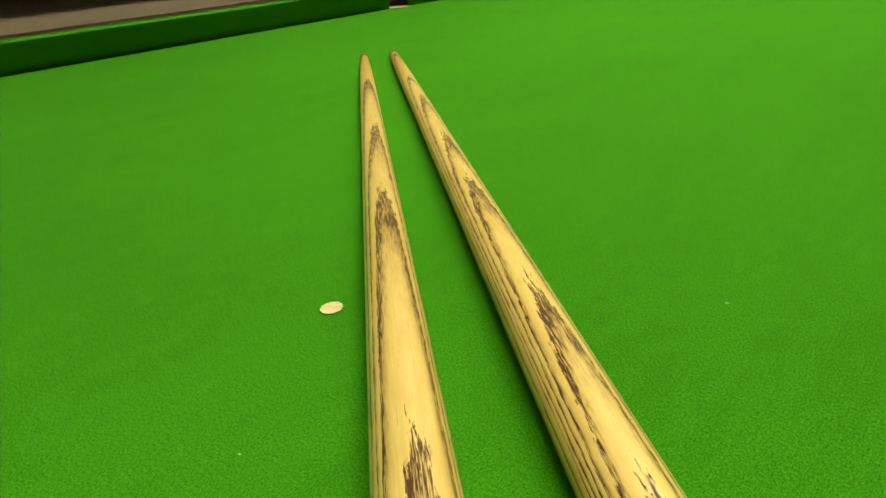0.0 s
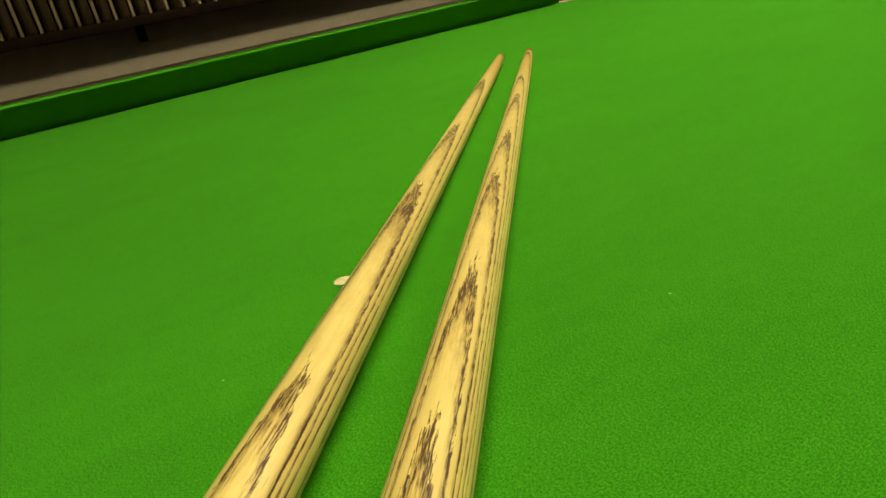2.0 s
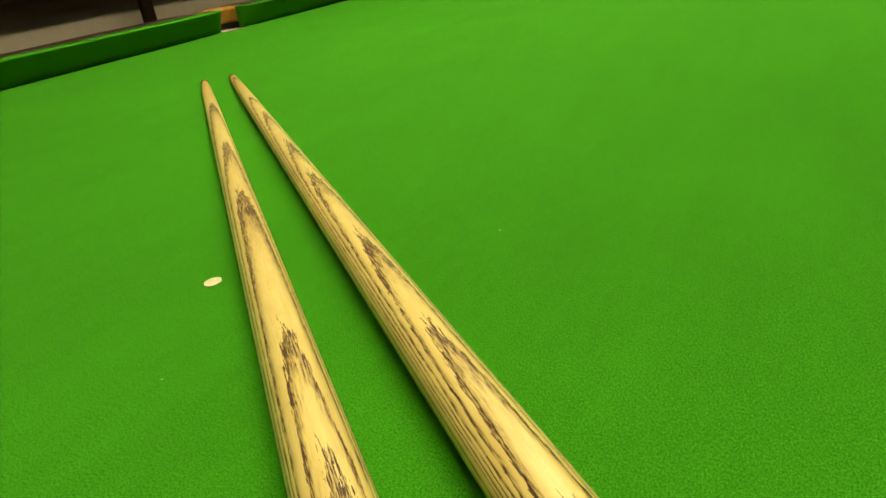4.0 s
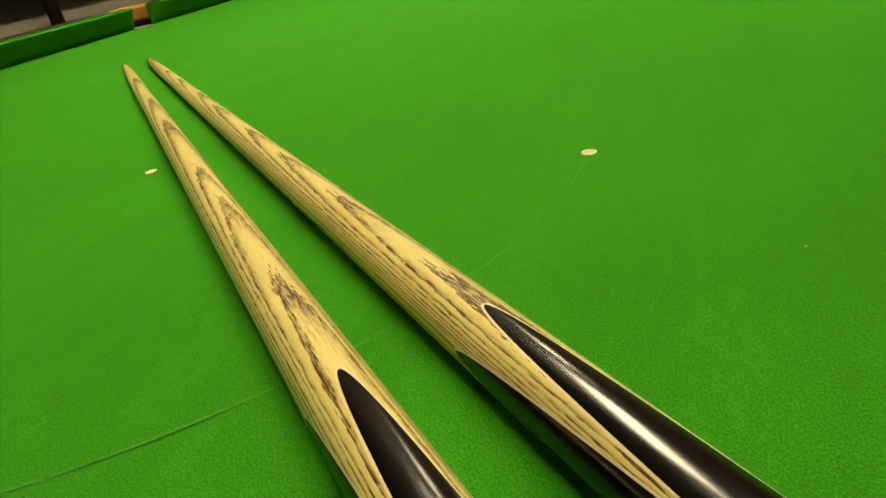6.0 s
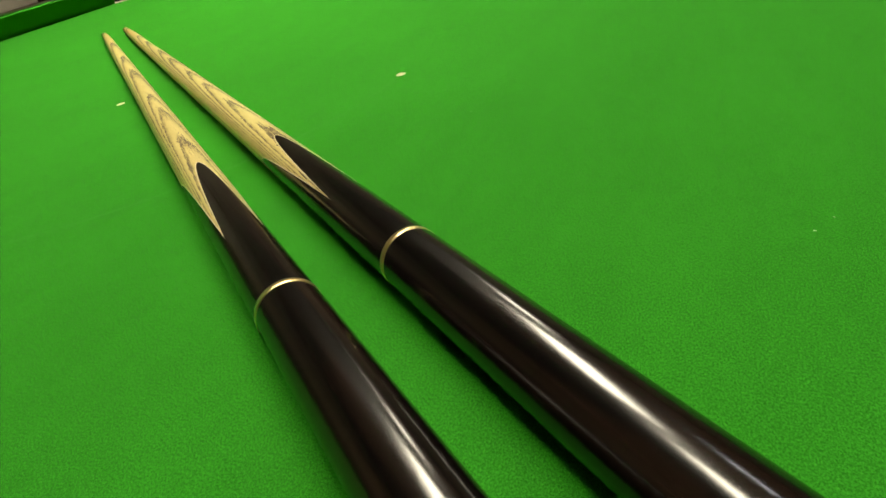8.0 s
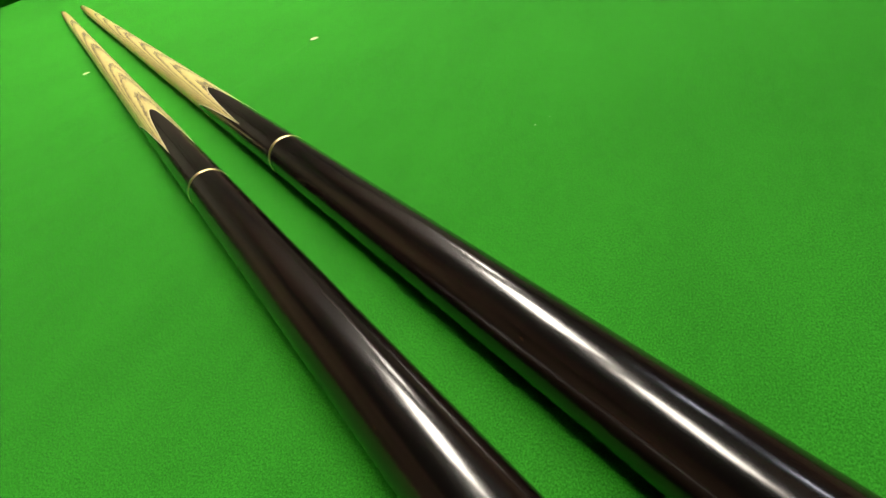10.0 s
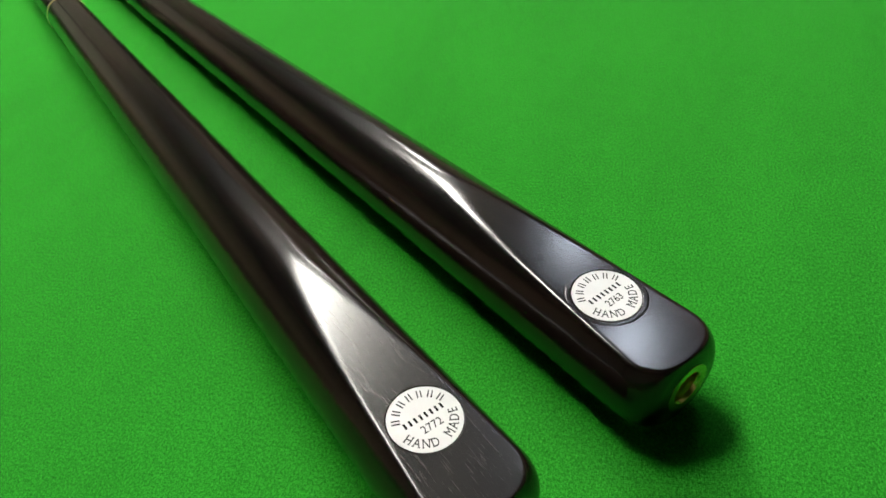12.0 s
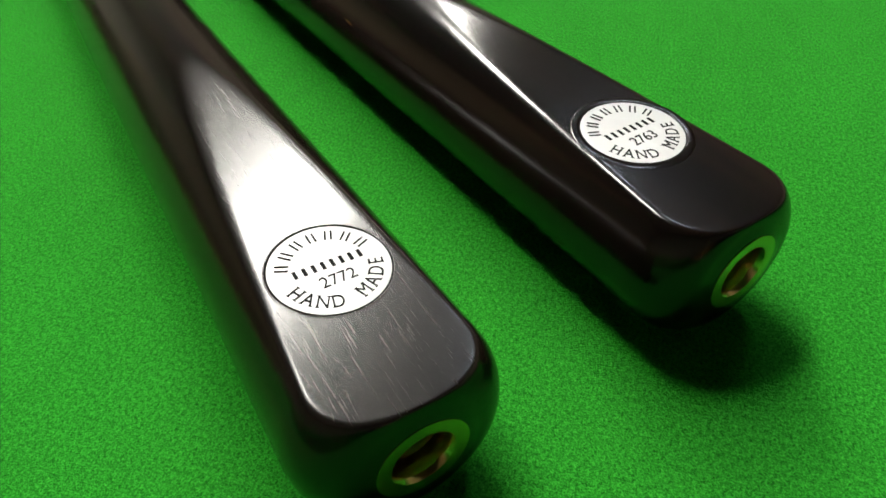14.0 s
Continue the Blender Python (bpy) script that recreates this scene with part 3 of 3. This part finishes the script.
def add_label(cue, serial, turn, lip, lip_wide):
    """A round white label on the flat: plain bars for the maker's words, the serial number and HAND MADE round its edge."""
    slant = math.atan(FLAT_TILT)
    base = pose(LABEL_S, 0, FLAT_H + 0.00006) @ Matrix.Rotation(slant, 4, "Y") @ Matrix.Rotation(radians(turn), 4, "Z")
    bm = bmesh.new()
    rows = [ring_of(64, lambda a, r=r, z=z: (r * math.cos(a), r * math.sin(a), z)) for r, z in ((LABEL_R, -0.0006), (LABEL_R, -0.00003), (LABEL_R - 0.0001, 0.00001))]
    vs = grid(bm, rows, True)
    bm.faces.new(vs[-1])
    disc = part("label_disc", bm, IVORY, cue, "round white label", False)
    disc.matrix_basis = base
    bm = bmesh.new()
    rows = [ring_of(64, lambda a, r=r, z=z: (r * math.cos(a), r * math.sin(a), z)) for r, z in ((LABEL_R + 0.0002, -0.0006), (LABEL_R + 0.0002, 0.0), (LABEL_R, 0.00001), (LABEL_R, -0.0006))]
    grid(bm, rows, True)
    part("label_rim", bm, INK, disc, "thin dark rim", False)
    # The ebony rolls over in a polished lip round the inlaid label.
    bm = bmesh.new()
    rows = []
    for i in range(13):
        a = math.pi * i / 12
        rows.append(ring_of(96, lambda t, r=LABEL_R + 0.0002 + lip_wide * (0.5 - 0.5 * math.cos(a)), z=-0.00009 + lip * math.sin(a): (r * math.cos(t), r * math.sin(t), z)))
    grid(bm, rows, True)
    part("label_lip", bm, EBONY, disc, "polished lip round the label")
    k = LABEL_R / 0.008
    letters = bmesh.new()
    up = 0.00005
    word = "HAND MADE"
    # feet and heads of the letters, as (x, y) in letter widths and heights
    serifs = {"H": ((-1, -1), (1, -1), (-1, 1), (1, 1)), "A": ((-1, -1), (1, -1)), "N": ((-1, -1), (-1, 1), (1, 1)), "D": ((-1, -1), (-1, 1)), "M": ((-1, -1), (1, -1), (-1, 1), (1, 1)), "E": ((-1, -1), (-1, 1))}
    for i, ch in enumerate(word):
        if ch == " ":
            continue
        a = radians(-90 - 67 + 17.6 * i)
        r = 0.0061 * k
        at = pose(r * math.cos(a), r * math.sin(a), up) @ Matrix.Rotation(a + math.pi / 2, 4, "Z")
        letter = text_bm(ch, 0.0029 * k)
        xs, ys = [v.co.x for v in letter.verts], [v.co.y for v in letter.verts]
        stem = 0.00016 * k
        for u, w in serifs[ch]:
            sx = (max(xs) if u > 0 else min(xs)) - u * stem
            sy = (max(ys) if w > 0 else min(ys)) - w * 0.00005 * k
            merge(letter, bar_bm(0.00062 * k, 0.00013 * k), pose(sx, sy, -0.00003))
        merge(letters, letter, at @ Matrix.Diagonal((0.8, 1, 1, 1)))
    part("lettering", letters, INK, disc, "black lettering", False)
    num = bmesh.new()
    merge(num, text_bm(serial, 0.0027 * k), pose(0.0002, -0.0023 * k, up) @ Matrix.Diagonal((0.92, 1, 1, 1)))
    part("serial_number", num, INK, disc, "black serial number", False)
    for i in range(7):
        a = radians(90 + 66 - 22 * i)
        r = 0.0061 * k
        for dx in (-0.0004, 0.0004):
            bar = part("maker_bar", bar_bm(0.00028 * k, 0.0018 * k), INK, disc, "", False)
            bar.matrix_basis = pose(r * math.cos(a), r * math.sin(a), up) @ Matrix.Rotation(a - math.pi / 2, 4, "Z") @ pose(dx * k, 0, 0)
    for i in range(8):
        bar = part("maker_bar", bar_bm(0.0005 * k, 0.0014 * k), INK, disc, "", False)
        bar.matrix_basis = pose((i - 3.5) * 0.00128 * k, 0.0006 * k, up)


def ring_stops(apexes, below, butt_top):
    """Heights at which the rings meet the top of the cue at the distances given from its tip, and evenly below them."""
    vs = [(radius(s), 0) for s in apexes]
    low, at, r = [], vs[0][0], random.Random(int(apexes[1] * 1000))
    for _ in range(16):
        at -= below * r.uniform(0.35, 1.8)
        low.insert(0, (at, 0))
    return low + vs


def make_cue(name, tip, heading, roll, apexes, serial, label, seed, label_turn, lip, lip_wide, satin):
    cue = tagged(new(name), label, "snooker cue", "pair of cues lying on the table")
    n, col, dark = ash_material("ash_" + str(seed), ring_stops(apexes, 0.0029, R_BUTT), R_TIP, SLOPE, seed)
    ash = finish_ash(n, col, dark)
    part("shaft", shaft_bm(), ash, cue, "pale ash shaft with dark arched grain")
    ferrule = collar_bm(0.008, 0.016, 0.0)
    part("ferrule", ferrule, BRASS, cue, "small brass ferrule")
    bm = bmesh.new()
    rows = []
    for x, k in ((0.008, 1.0), (0.003, 1.0), (0.001, 0.85), (0.0, 0.5)):
        rows.append([(x, radius(0.008) * k * math.sin(p), radius(0.008) * k * math.cos(p)) for p in PHI[::4]])
    vs = grid(bm, rows, True)
    bm.faces.new(vs[-1])
    part("tip", bm, TIP_LEATHER, cue, "leather cue tip")
    part("splice_veneer", veneer_bm(), VENEER, cue, "thin pale veneer line")
    part("splice", front_butt_bm(), EBONY, cue, "black ebony splice with arched points")
    part("joint_ring", collar_bm(S_RING - 0.0016, S_RING + 0.0016, 0.00008), BRASS_RING, cue, "brass joint ring")
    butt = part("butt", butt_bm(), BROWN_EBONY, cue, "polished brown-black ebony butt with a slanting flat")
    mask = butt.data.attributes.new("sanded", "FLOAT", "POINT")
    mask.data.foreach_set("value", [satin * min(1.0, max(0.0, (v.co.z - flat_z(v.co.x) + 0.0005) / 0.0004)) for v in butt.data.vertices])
    x = CUE_L + 0.0004
    bm, vs = insert_bm([(INSERT_R, x - 0.001), (INSERT_R, x + 0.0001), (0.0043, x + 0.0001), (0.0040, x - 0.0003), (0.0038, x - 0.0008), (0.0037, x - 0.0032)])
    ins = part("brass_insert", bm, BRASS, cue, "brass threaded insert")
    ins.modifiers.new("split", "EDGE_SPLIT").split_angle = radians(25)
    rows_of = []
    for i in range(14):
        rows_of.append((0.0037 if i % 2 == 0 else 0.0033, x - 0.0032 - 0.0006 * i))
    bm, vs = insert_bm(rows_of)
    bm.faces.new(vs[-1])
    part("bore", bm, BRASS_BORE, ins, "dark threaded bore")
    add_label(cue, serial, label_turn, lip, lip_wide)
    h = Vector((math.cos(heading), math.sin(heading), AXIS_RISE)).normalized()
    side = Vector((-math.sin(heading), math.cos(heading), 0))
    up = h.cross(side)
    m = Matrix((h, side, up)).transposed().to_4x4()
    cue.matrix_basis = Matrix.Translation((tip[0], tip[1], R_TIP)) @ m @ Matrix.Rotation(roll, 4, "X")
    return cue


APEX_L = [0.20, 0.39, 0.505, 0.672, 0.733, 0.835, 0.90]
APEX_R = [0.20, 0.305, 0.42, 0.505, 0.607, 0.69, 0.78, 0.86]
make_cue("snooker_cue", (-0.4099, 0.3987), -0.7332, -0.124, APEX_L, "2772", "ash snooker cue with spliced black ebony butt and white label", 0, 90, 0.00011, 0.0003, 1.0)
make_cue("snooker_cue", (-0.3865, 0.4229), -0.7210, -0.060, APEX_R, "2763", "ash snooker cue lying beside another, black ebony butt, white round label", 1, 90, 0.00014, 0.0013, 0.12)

# ---- ceiling lights, seen only as highlights on the cues ----
def ceiling_light(material, wide, long, label):
    base = tagged(new("ceiling_light"), label, "ceiling light", "ceiling lights over the table")
    for lo, hi in (
        ((-wide - 0.02, -long - 0.02, -0.04), (-wide, long + 0.02, 0)),
        ((wide, -long - 0.02, -0.04), (wide + 0.02, long + 0.02, 0)),
        ((-wide, -long - 0.02, -0.04), (wide, -long, 0)),
        ((-wide, long, -0.04), (wide, long + 0.02, 0)),
    ):
        part("frame", boxed(lo, hi, 0.002), CEILING_PAINT, base, "pale frame", False)
    part("diffuser", boxed((-wide, -long, -0.034), (wide, long, -0.02), 0.004), material, base, "glowing diffuser", False)
    return base


warm = ceiling_light(GLOW, 0.16, 0.46, "long ceiling light panel with a glowing warm diffuser")
warm.location = (-0.10, 1.08, CEIL)
near = ceiling_light(GLOW, 0.11, 0.28, "long ceiling light panel with a glowing warm diffuser")
near.location = (0.02, 0.02, CEIL)
side = ceiling_light(GLOW, 0.10, 0.26, "narrow ceiling light panel with a glowing warm diffuser")
side.location = (-0.14, 2.75, CEIL)
cool = ceiling_light(GLOW_COOL, 0.06, 0.08, "small ceiling light panel with a cool white diffuser")
cool.location = (1.05, 0.84, CEIL)
copy_thing(cool, pose(0.82, 1.36, CEIL))
